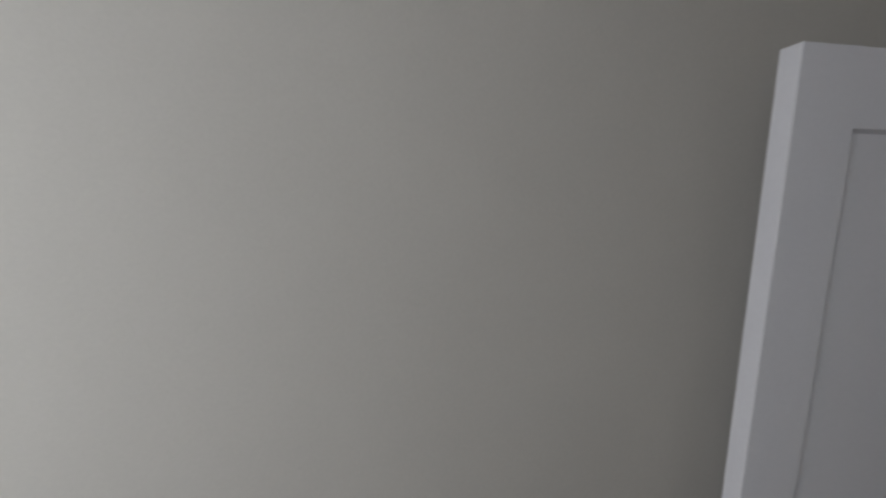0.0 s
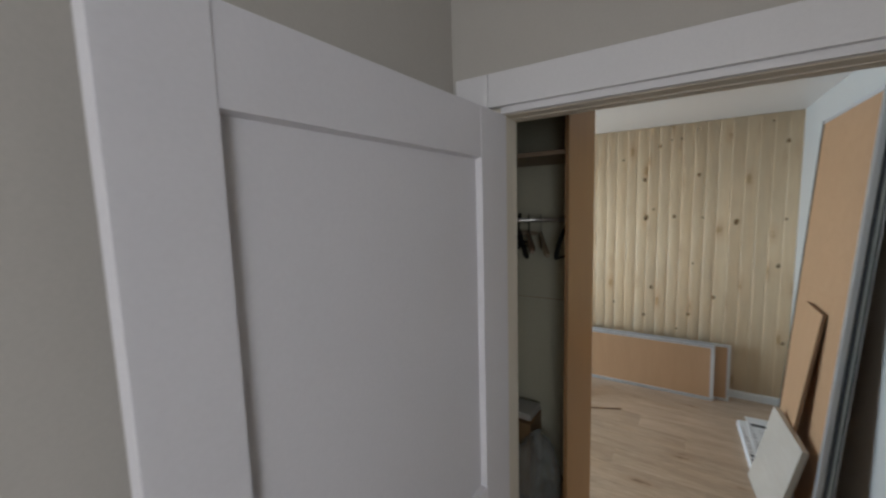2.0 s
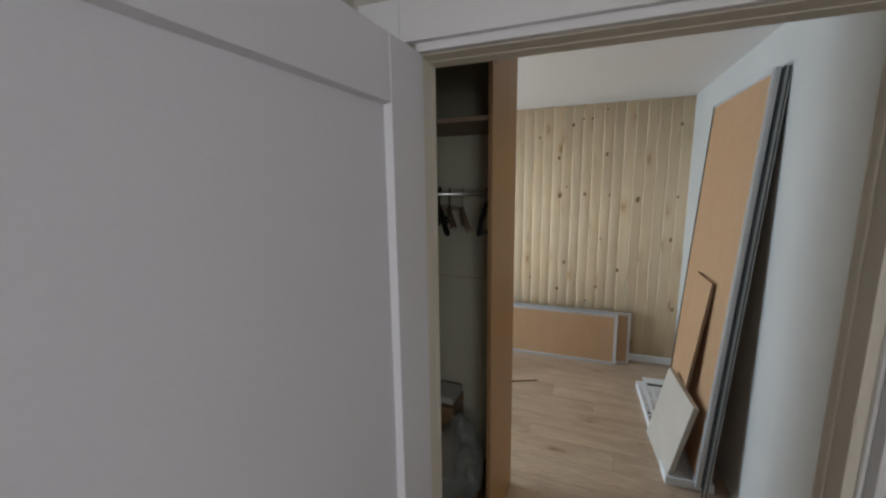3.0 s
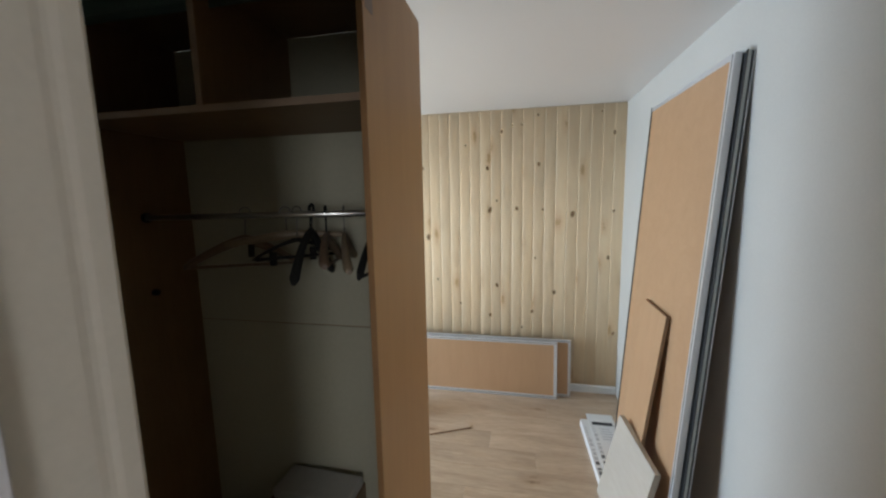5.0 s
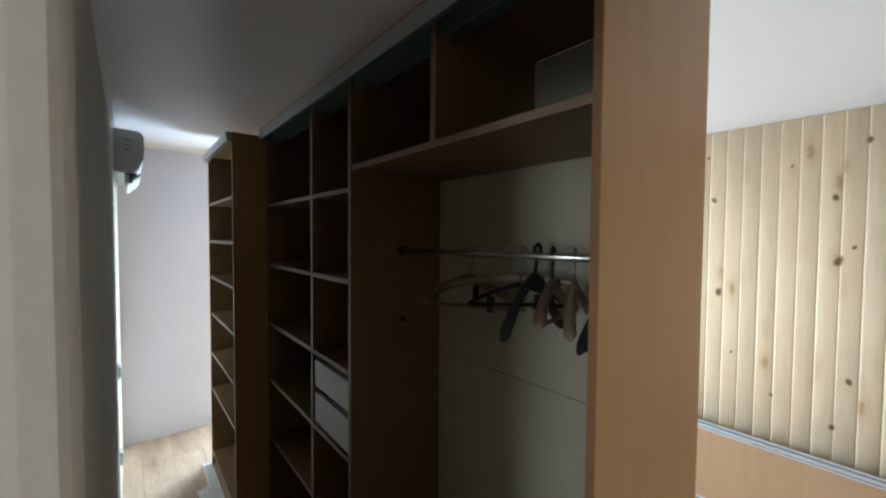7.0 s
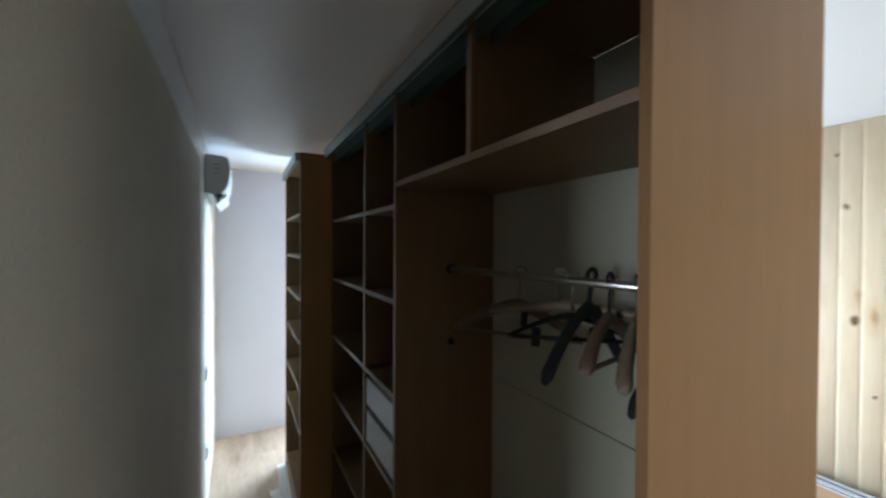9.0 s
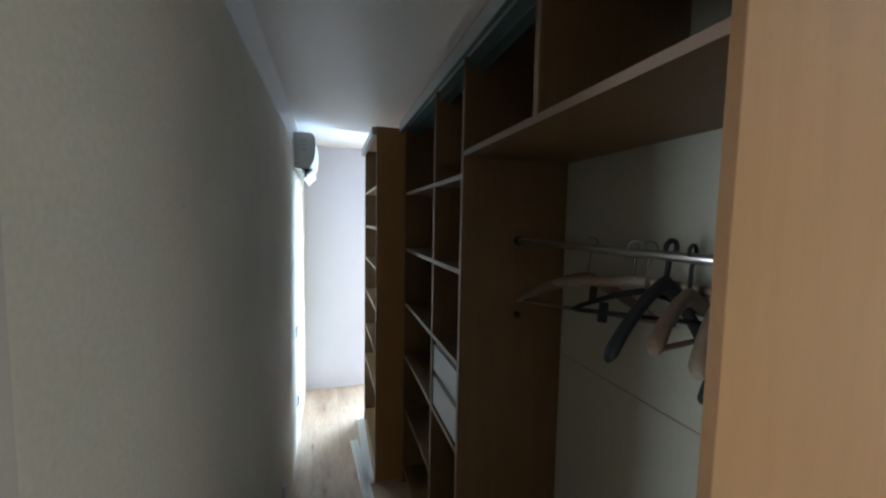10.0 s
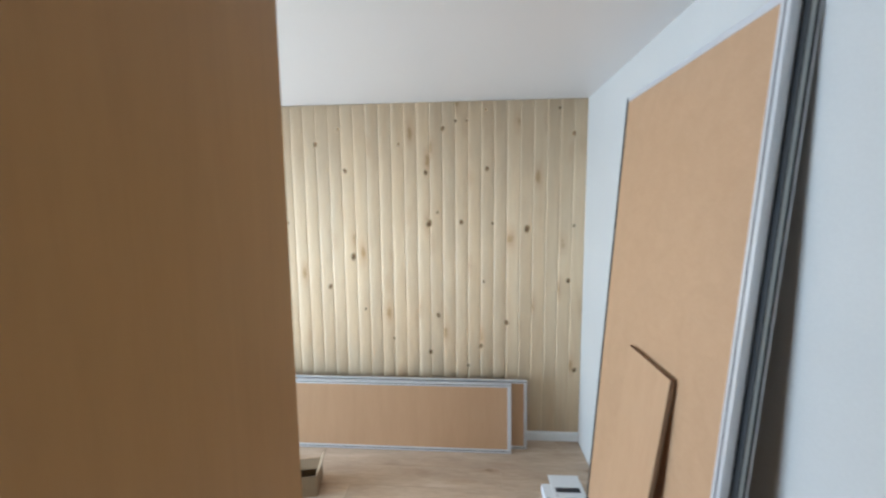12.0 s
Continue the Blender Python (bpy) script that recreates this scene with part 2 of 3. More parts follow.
def mesh_of(name, bm, material):
    me = bpy.data.meshes.new(name)
    bmesh.ops.recalc_face_normals(bm, faces=bm.faces[:])
    bm.to_mesh(me)
    bm.free()
    me.materials.append(material)
    return me


def part(name, bm, material, parent, label=""):
    ob = new(name, mesh_of(name, bm, material))
    ob.parent = parent
    if parent.type == "EMPTY":
        ob.matrix_parent_inverse = Matrix.Translation(-parent.location)
    return tagged(ob, label)


def thing(name, base, label, category, group="", kind=""):
    ob = new(name)
    ob.empty_display_size = 0.1
    ob.location = base
    return tagged(ob, label, category, group, kind)


def solid(name, bm, material, label="", category="", group="", kind=""):
    return tagged(new(name, mesh_of(name, bm, material)), label, category, group, kind)


# ---------------------------------------------------------------- the plan
H = 2.460                       # ceiling
X_LEFT, X_RIGHT = -3.38, 1.498   # far room: window wall, white wall
Y_HALL, Y_PINE = 1.79, 4.94     # far room: door wall, wall behind the boards
Y_A = 1.715                     # near room: face of the door wall
XA0, XA1, YA0 = 0.205, 1.8, -2.8
JL, JR, JTOP = 0.345, 1.136, 2.012    # door frame, rebate
SL, SR = 0.347, 1.112                 # door frame, stop


def structure():
    fl = solid("floor", box(X_LEFT - 0.2, X_RIGHT + 0.15, Y_A - 0.02, 5.1, -0.14, -0.009), FLOOR_BASE, "oak-coloured laminate floor", "floor", kind="structure")
    solid("floor_near_room", box(XA0 - 0.1, XA1 + 0.15, YA0 - 0.15, Y_A - 0.022, -0.14, 0.0), FLOOR_NEAR, "unseen floor of the near room, kept dark brown to cut bounced light", "floor", kind="structure")
    solid("ceiling", box(X_LEFT - 0.2, X_RIGHT + 0.15, Y_HALL - 0.03, 5.1, H, H + 0.12), CEILING, "satin white stretch ceiling", "ceiling", kind="structure")
    solid("ceiling_near_room", box(XA0 - 0.1, XA1 + 0.15, YA0 - 0.15, Y_HALL - 0.032, H, H + 0.12), CEILING, "white ceiling of the near room", "ceiling", kind="structure")

    # door wall: the near room's face and the hall's face are two leaves of one partition
    mid = 1.752
    bm = box(XA0 - 0.1, JL - 0.03, Y_A, mid, 0, H)
    box(JR + 0.03, XA1 + 0.1, Y_A, mid, 0, H, bm=bm)
    box(JL - 0.03, JR + 0.03, Y_A, mid, JTOP + 0.03, H, bm=bm)
    solid("wall_door", bm, WALLPAPER, "grey-beige wallpapered partition around the doorway", "wall", kind="structure")
    bm = box(X_LEFT, JL - 0.03, mid, Y_HALL, 0, H)
    box(JR + 0.03, X_RIGHT, mid, Y_HALL, 0, H, bm=bm)
    box(JL - 0.03, JR + 0.03, mid, Y_HALL, JTOP + 0.03, H, bm=bm)
    solid("wall_hall", bm, WALLPAPER_HALL, "beige textured wallpaper along the narrow passage", "wall", kind="structure")
    solid("wall_hall_band", box(X_LEFT + 0.01, JL - 0.2, Y_HALL, Y_HALL + 0.003, 2.275, H - 0.002), BASEBOARD, "white band above the wallpaper under the ceiling", "wall", kind="structure")
    solid("wall_left_near", box(XA0 - 0.1, XA0, YA0, Y_A, 0, H), WALLPAPER, "grey-beige wallpapered wall beside the open door", "wall", kind="structure")
    bm = box(XA1, XA1 + 0.15, YA0, -2.42, 0, H)
    box(XA1, XA1 + 0.15, -0.48, Y_A, 0, H, bm=bm)
    box(XA1, XA1 + 0.15, -2.42, -0.48, 0, 1.08, bm=bm)
    box(XA1, XA1 + 0.15, -2.42, -0.48, 2.35, H, bm=bm)
    solid("wall_right_near", bm, WALLPAPER, "grey-beige wallpapered wall with a window", "wall", kind="structure")
    solid("wall_back_near", box(XA0 - 0.1, XA1 + 0.15, YA0 - 0.15, YA0, 0, H), WALLPAPER, "grey-beige wallpapered end wall of the near room", "wall", kind="structure")

    solid("wall_right", box(X_RIGHT, X_RIGHT + 0.12, Y_HALL, 5.06, 0, H), WHITE_WALL, "white painted wall", "wall", kind="structure")
    solid("wall_pine", box(X_LEFT, X_RIGHT, Y_PINE, 5.06, 0, H), BROWN_EDGE, "wall behind the knotty pine cladding", "wall", kind="structure")
    bm = box(X_LEFT - 0.18, X_LEFT, Y_HALL - 0.03, 2.41, 0, H)
    box(X_LEFT - 0.18, X_LEFT, 4.50, 5.06, 0, H, bm=bm)
    box(X_LEFT - 0.18, X_LEFT, 2.41, 4.50, 2.13, H, bm=bm)
    box(X_LEFT - 0.18, X_LEFT, 2.41, 4.50, 0, 0.06, bm=bm)
    solid("wall_window", bm, PINK_WALL, "pale lilac-white wall at the end of the passage", "wall", kind="structure")

    bb = [(0, 0), (0.013, 0), (0.013, 0.058), (0.008, 0.068), (0.0, 0.07)]
    solid("baseboard", extrude_profile(bb, X_LEFT, X_RIGHT, lambda u, v, w: (w, Y_PINE - 0.002 - u, v)), BASEBOARD, "white plastic baseboard under the pine wall", "baseboard", kind="structure")
    return fl


def window(name, axis, a0, a1, z0, z1, at, mullions, label):
    """A white window in an opening; axis 'x' runs along x, 'y' along y."""
    def bar(p0, p1, q0, q1, d=0.03):
        return box(p0, p1, at - d, at + d, q0, q1, 0.006) if axis == "x" else box(at - d, at + d, p0, p1, q0, q1, 0.006)
    w = thing(name, (at, a0, z0) if axis == "y" else (a0, at, z0), label, "window", kind="structure")
    for p0, p1, q0, q1 in ((a0, a0 + 0.06, z0, z1), (a1 - 0.06, a1, z0, z1), (a0 + 0.06, a1 - 0.06, z0, z0 + 0.06), (a0 + 0.06, a1 - 0.06, z1 - 0.06, z1)):
        part("window_frame", bar(p0, p1, q0, q1), WHITE_FRAME, w)
    edges = [a0 + 0.06, *mullions, a1 - 0.06]
    for m in mullions:
        part("mullion", bar(m - 0.04, m + 0.04, z0 + 0.06, z1 - 0.06), WHITE_FRAME, w)
    for p0, p1 in zip(edges, edges[1:]):
        pane = part("pane", bar(p0 + 0.03, p1 - 0.03, z0 + 0.05, z1 - 0.05, 0.004), GLASS, w)
        pane.visible_shadow = False


def doorway():
    """Lining, stop and casings of the doorway."""
    d = thing("door_frame", (0.71, 1.75, 0), "white painted door frame with flat casings", "door frame", kind="structure")
    y0, ys, y1 = 1.704, 1.732, 1.776
    b = 0.002
    part("jamb", box(JR, JR + 0.03, y0 - 0.002, ys, 0, JTOP + 0.03, b), WHITE_FRAME, d)
    part("jamb", box(JL, JR, 1.714, ys - 0.0005, 2.0045, JTOP + 0.03, b), WHITE_FRAME, d)
    splay = [(JL - 0.03, ys - 0.0066), (SL - 0.002, ys - 0.0066), (SL, ys - 0.004), (SL, 1.780), (SL - 0.001, 1.787), (SL - 0.001, 1.792), (SL, 1.799), (SL, 1.8145), (SL - 0.003, 1.8195), (SL - 0.008, 1.8215), (0.296, 1.8215), (0.293, 1.8185), (0.293, Y_HALL + 0.0004), (JL - 0.03, Y_HALL + 0.0004)]
    part("stop", extrude_profile(splay, 0, 2.06, lambda u, v, w: (u, v, w)), CREAM_FRAME, d, "cream door lining and casing on the hinge side")
    part("stop", box(SR, JR + 0.03, ys, y1, 0, JTOP + 0.03, 0.003), CREAM_FRAME, d)
    head = [(ys, JTOP + 0.03), (y1, JTOP + 0.03), (y1, 2.0035), (y1 - 0.001, 2.0025), (ys + 0.002, 2.0025), (ys, 2.0045)]
    part("stop", extrude_profile(head, SL + 0.0005, SR, lambda u, v, w: (w, u, v)), CREAM_FRAME, d)
    part("seal", box(JR - 0.007, JR - 0.001, ys - 0.008, ys, 0.01, JTOP - 0.01, 0.001), BASEBOARD, d, "pale rubber seal strip")
    yf, yb = 1.699, Y_A
    part("casing", box(0.223, 0.316, yf, yb, 0, 2.104, 0.003), WHITE_FRAME, d)
    part("casing", box(JR + 0.012, JR + 0.122, yf, yb, 0, 2.104, 0.003), WHITE_FRAME, d)
    part("casing", box(0.3165, JR + 0.0115, yf, yb, 2.0205, 2.104, 0.003), WHITE_FRAME, d)
    # passage side: narrow cream casing with a rounded inner bead
    ya, yz = y1 + 0.0004, 1.803
    part("casing", box(SR + 0.0045, SR + 0.06, Y_HALL + 0.0004, yz, 0, 2.06, 0.004), CREAM_FRAME, d, "cream casing on the passage side")
    part("bead", box(SR - 0.003, SR + 0.004, ya, yz - 0.001, 0, 2.0, 0.003), CREAM_FRAME, d)
    part("casing", box(SL + 0.0005, SR + 0.004, y1 + 0.0005, 1.8195, 2.0005, 2.06, 0.003), CREAM_FRAME, d, "cream casing on the passage side")


def door_leaf():
    """The open leaf: two stiles, three rails, two sunk panels. Built closed to the hinge at the origin, then swung open."""
    hinge = Vector((0.357, 1.722, 0))
    swing = Matrix.Translation(hinge) @ Matrix.Rotation(radians(-2.3), 4, "Z")
    w, h, t, st, sh = 0.813, 2.0, 0.034, 0.104, 0.131
    d = thing("door_1", hinge, "white painted panel door standing open against the wall", "door", kind="structure")
    pieces = [("stile", -sh, 0, 0.012, h), ("stile", -w, -w + st, 0.012, h),
              ("rail", -w + st, -sh, h - 0.115, h), ("rail", -w + st, -sh, 0.95, 1.06), ("rail", -w + st, -sh, 0.012, 0.19)]
    for name, a, b, z0, z1 in pieces:
        f = 0.0 if name == "stile" else 0.0012
        part(name, moved(box(-t + f, -f, a, b, z0, z1, 0.0016), swing), WHITE_DOOR, d)
    for z0, z1 in ((1.06, h - 0.115), (0.19, 0.95)):
        bm = bmesh.new()
        y0, y1 = -w + st, -sh
        outer = [(y0, z0), (y1, z0), (y1, z1), (y0, z1)]
        inner = [(y0 + 0.004, z0 + 0.004), (y1 - 0.004, z0 + 0.004), (y1 - 0.004, z1 - 0.004), (y0 + 0.004, z1 - 0.004)]
        for side in (-0.002, -t + 0.002):
            deep = -0.015 if side > -0.01 else -t + 0.015
            o = [bm.verts.new((side, y, z)) for y, z in outer]
            i = [bm.verts.new((deep, y, z)) for y, z in inner]
            for k in range(4):
                bm.faces.new((o[k], o[(k + 1) % 4], i[(k + 1) % 4], i[k]))
            bm.faces.new(i)
        part("panel", moved(bm, swing), WHITE_DOOR, d)


# ---------------------------------------------------------------- built-in wardrobe
F, B, TOPW = 2.50, 2.935, 2.36


def wardrobe():
    w = thing("wardrobe", (-0.75, 2.75, 0), "open beech laminate wardrobe without its sliding doors", "wardrobe")
    t = 0.018
    part("side_panel", box(0.309, 0.326, 2.4535, 2.962, 0, TOPW, 0.0012), BEECH, w, "orange-brown beech end panel")
    part("edge_band", box(0.3095, 0.3255, 2.4512, 2.4532, 0, TOPW), FRONT_EDGE, w, "reddish brown front edge")
    # Inner boards take the shaded copy of the beech.
    part("side_panel", box(-1.795, -1.775, F - 0.004, B, 0, TOPW, 0.0012), INSIDE_SHADED, w)
    part("top_panel", box(-1.775, 0.309, F, B, TOPW - t, TOPW, 0.001), INSIDE_SHADED_X, w)
    part("bottom_panel", box(-1.775, 0.309, F, B, 0.09, 0.09 + t, 0.001), INSIDE_SHADED_X, w)
    part("plinth", box(-1.775, 0.309, F + 0.03, F + 0.05, 0, 0.09), INSIDE_SHADED_X, w)
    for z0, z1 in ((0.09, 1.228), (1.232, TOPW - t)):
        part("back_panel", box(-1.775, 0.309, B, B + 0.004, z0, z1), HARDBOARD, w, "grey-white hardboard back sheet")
    # Added strip behind the seam, blocks light leaking through the gap.
    part("seam_light_stop", box(-1.775, 0.309, B + 0.0045, B + 0.008, 1.18, 1.28), BROWN_EDGE, w)
    part("divider", box(-0.708, -0.690, F, B, 0.108, TOPW - t, 0.0012), INSIDE_SHADED, w)
    part("divider", box(-1.098, -1.080, F, B, 0.108, TOPW - t, 0.0012), INSIDE_SHADED, w)
    part("divider", box(-0.196, -0.178, F + 0.002, B, 2.009, TOPW - t, 0.0012), INSIDE_SHADED, w)
    part("shelf", box(-0.690, 0.309, F + 0.001, B, 1.991, 2.009, 0.0012), INSIDE_SHADED_X, w)
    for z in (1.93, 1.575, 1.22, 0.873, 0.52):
        part("shelf", box(-1.775, -1.098, F + 0.004, B, z - t, z, 0.001), INSIDE_SHADED_X, w)
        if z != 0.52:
            part("shelf", box(-1.080, -0.708, F + 0.002, B, z - t, z, 0.001), INSIDE_SHADED_X, w)
    # pale edging strips on the fronts
    for x0, x1, z0, z1 in ((-0.708, -0.690, 0.108, 2.30), (-1.098, -1.080, 0.108, 2.30), (-0.196, -0.178, 2.009, 2.30)):
        part("edge_band", box(x0 - 0.0005, x1 + 0.0005, F - 0.0022, F + 0.0018 if x0 > -0.5 else F - 0.0002, z0, z1), BEECH_EDGE, w, "pale edging strip")
    for z in (1.93, 1.575, 1.22, 0.873):
        part("edge_band", box(-1.080, -0.708, F, F + 0.0018, z - t, z + 0.0005), BEECH_EDGE, w, "pale edging strip")
        part("edge_band", box(-1.775, -1.098, F + 0.002, F + 0.0038, z - t, z + 0.0005), BEECH_EDGE, w, "pale edging strip")
    part("edge_band", box(-0.690, 0.309, F - 0.001, F + 0.0008, 1.990, 2.0095), BEECH_EDGE, w, "pale edging strip")
    for z0, z1 in ((1.052, 1.172), (0.885, 1.022)):
        dr = part("drawer", box(-1.076, -0.712, F + 0.006, F + 0.024, z0, z1, 0.0015), DRAWER, w, "white drawer with an open grip gap above")
        part("drawer_box", box(-1.066, -0.722, F + 0.024, B - 0.05, z0 + 0.005, z1 - 0.04), DRAWER, dr)
    # hanging rail with its flanges
    part("clothes_rail", tube([(-0.690, 2.73, 1.686), (0.309, 2.73, 1.696)], 0.0105, 14), CHROME, w, "chrome clothes rail")
    # Brackets coloured black to sink into the shadow at the rail's ends.
    for x0, x1, z in ((-0.690, -0.680, 1.686), (0.299, 0.309, 1.696)):
        part("rail_bracket", tube([(x0, 2.73, z), (x1, 2.73, z)], 0.018, 14), BLACK_PLASTIC, w)
    part("peg", tube([(-0.690, 2.73, 1.40), (-0.676, 2.73, 1.40)], 0.012, 10), BLACK_PLASTIC, w)
    # top sliding track: silver fascia, two open channels behind it
    tr = part("sliding_track", box(-1.795, 0.309, F - 0.046, F - 0.042, 2.302, 2.356, 0.0008), RAIL_GREY, w, "grey metal top track of missing sliding doors")
    part("track_web", box(-1.795, 0.309, F - 0.042, F + 0.060, 2.338, 2.3405), RAIL_GREY, tr)
    for y in (0.012, 0.056):
        part("track_fin", box(-1.795, 0.309, F + y, F + y + 0.003, 2.285, 2.338), RAIL_GREEN, tr, "green-grey inner fin")
    part("track_lip", box(-1.795, 0.309, F - 0.042, F - 0.028, 2.302, 2.305), RAIL_GREEN, tr)
    part("top_strip", box(-1.795, 0.309, F - 0.046, F - 0.001, 2.3565, 2.364, 0.001), BEECH_X, w)
    part("sticker", box(0.3262, 0.3267, 2.463, 2.513, 2.19, 2.25), BEECH_EDGE, w, "pale square patch on the panel")


def shelf_unit():
    """The narrower unit beside the window, one hand forward of the wardrobe."""
    f, b, x0, x1, top, t = 2.318, 2.90, -2.68, -1.82, 2.335, 0.018
    u = thing("shelving_unit", ((x0 + x1) / 2, 2.6, 0), "open beech laminate shelving unit with bare shelves", "shelving unit")
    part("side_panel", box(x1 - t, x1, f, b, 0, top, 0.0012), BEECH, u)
    # Left side, back and shelves carry the unit's inner shade in their colour.
    part("side_panel", box(x0, x0 + t, f, b, 0, top, 0.0012), INSIDE_SHADED, u)
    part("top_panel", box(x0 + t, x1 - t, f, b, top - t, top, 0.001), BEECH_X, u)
    part("back_panel", box(x0 + t, x1 - t, b - 0.006, b - 0.002, 0.08, top - t), INSIDE_SHADED, u)
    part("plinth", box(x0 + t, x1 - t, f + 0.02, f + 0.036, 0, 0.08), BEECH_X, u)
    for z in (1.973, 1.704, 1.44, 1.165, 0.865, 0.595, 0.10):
        part("shelf", box(x0 + t, x1 - t, f + 0.006, b - 0.006, z - t, z, 0.001), INSIDE_SHADED_X, u)
        part("edge_band", box(x0 + t, x1 - t, f + 0.004, f + 0.0058, z - t, z + 0.0004), BEECH_EDGE, u, "pale edging strip")
    part("edge_band", box(x1 - t, x1, f - 0.0018, f - 0.0002, 0, top), BEECH_EDGE, u, "pale edging strip")
    part("sliding_track", box(x0, x1, f - 0.03, f - 0.003, top - 0.055, top - 0.004, 0.001), RAIL_GREY, u, "grey metal top track")


# ---------------------------------------------------------------- hangers
def hook_points(up, r):
    pts = [(0, 0, -up), (0, 0, -r * 1.6)]
    for k in range(0, 11):
        a = radians(-60 + 26 * k)
        pts.append((r * math.cos(a), 0, r * math.sin(a)))
    return pts


def hanger(name, m, material, label, half=0.22, drop=0.075, thick=0.011, deep=0.020, neck=0.055, bar=False, fat=1.0, hook_mat=None, hook_r=0.0022, clips=()):
    """A coat hanger that hangs from the origin, its arms along x."""
    h = thing(name, (0, 0, 0), label, "clothes hanger", "hangers on the rail")
    part("hook", tube(hook_points(neck + 0.005, 0.017), hook_r, 7), hook_mat or HOOK, h)
    n = 14
    bm = bmesh.new()
    rings = []
    for k in range(-n, n + 1):
        s = k / n
        x = half * s
        z = -neck - 0.012 - drop * (abs(s) ** 1.35)
        y = -0.02 * s * s
        a = thick * (0.75 + 0.55 * abs(s)) * fat
        c = deep * (1.0 - 0.35 * abs(s))
        if abs(k) == n:
            a, c = a * 0.55, c * 0.55
        rings.append([bm.verts.new((x, y + a * math.cos(q), z + c * math.sin(q))) for q in (2 * math.pi * j / 10 for j in range(10))])
    for a, b in zip(rings, rings[1:]):
        for j in range(10):
            bm.faces.new((a[j], a[(j + 1) % 10], b[(j + 1) % 10], b[j])).smooth = True
    bm.faces.new(rings[0][::-1])
    bm.faces.new(rings[-1])
    part("shoulder", bm, material, h)
    if bar:
        z = -neck - 0.012 - drop
        part("trouser_bar", tube([(-half * 0.93, -0.017, z), (half * 0.93, -0.017, z)], 0.0055, 8), material, h)
    for x in clips:
        z = -neck - 0.012 - drop * (abs(x) / half) ** 1.35
        part("clip", box(x - 0.010, x + 0.010, -0.008, 0.008, z - 0.058, z - 0.012, 0.003), BLACK_PLASTIC, h, "black plastic clip")
    h.matrix_basis = m
    return h


def hangers():
    y, z = 2.73, 1.703
    hanger("coat_hanger", pose(-0.262, y, z, 0, 4, 51), HANGER_WOOD, "brown wooden hanger with a trouser bar, twisted on the rail", bar=True, drop=0.088, neck=0.085, half=0.185, clips=(0.02,))
    hanger("coat_hanger", pose(-0.105, y, z, 0, -2, 36), HANGER_PALE, "pale wooden hanger, twisted on the rail", drop=0.014, deep=0.016, half=0.19, neck=0.068)
    hanger("coat_hanger", pose(-0.06, y, z, 0, 3, 62), BLACK_PLASTIC, "thin dark plastic hanger with a bar", drop=0.055, thick=0.005, deep=0.008, bar=True, half=0.16, neck=0.085, clips=(-0.085, 0.06))
    hanger("coat_hanger", pose(-0.004, y, z + 0.006, 4, 4, 97), BLACK_PLASTIC, "broad black plastic hanger with a thick hook", drop=0.15, fat=1.25, half=0.155, neck=0.065, hook_mat=BLACK_PLASTIC, hook_r=0.0055)
    hanger("coat_hanger", pose(0.047, y, z, 0, 4, 109), HANGER_WOOD, "brown wooden hanger with a curved shoulder", drop=0.085, fat=1.2, bar=True, neck=0.075, half=0.17, hook_mat=BLACK_PLASTIC, hook_r=0.004)
    hanger("coat_hanger", pose(0.112, y, z, 0, 0, 112), HANGER_PALE, "pinkish pale wooden hanger", drop=0.09, fat=1.1, neck=0.075, half=0.165)
    hanger("coat_hanger", pose(0.238, y, z, 0, 2, 88), BLACK_PLASTIC, "black plastic hanger beside the end panel", drop=0.13, fat=0.9, bar=True, half=0.2, neck=0.045, hook_mat=BLACK_PLASTIC, hook_r=0.004)


def crumpled(center, size, seed, detail=4, rough=0.35):
    bm = bmesh.new()
    bmesh.ops.create_icosphere(bm, subdivisions=detail, radius=1.0)
    for v in bm.verts:
        d = v.co.normalized()
        k = 1 + rough * (noise.noise(d * 1.7 + Vector((seed, 0, 0))) + 0.6 * noise.noise(d * 4.1 + Vector((0, seed, 0))) + 0.35 * abs(noise.noise(d * 9.0 + Vector((0, 0, seed)))))
        p = Vector((d.x * size[0], d.y * size[1], d.z * size[2])) * k
        v.co = Vector(center) + p
        v.co.z = max(v.co.z, center[2] - size[2] * 0.8)
    for f in bm.faces:
        f.smooth = detail > 4
    return bm


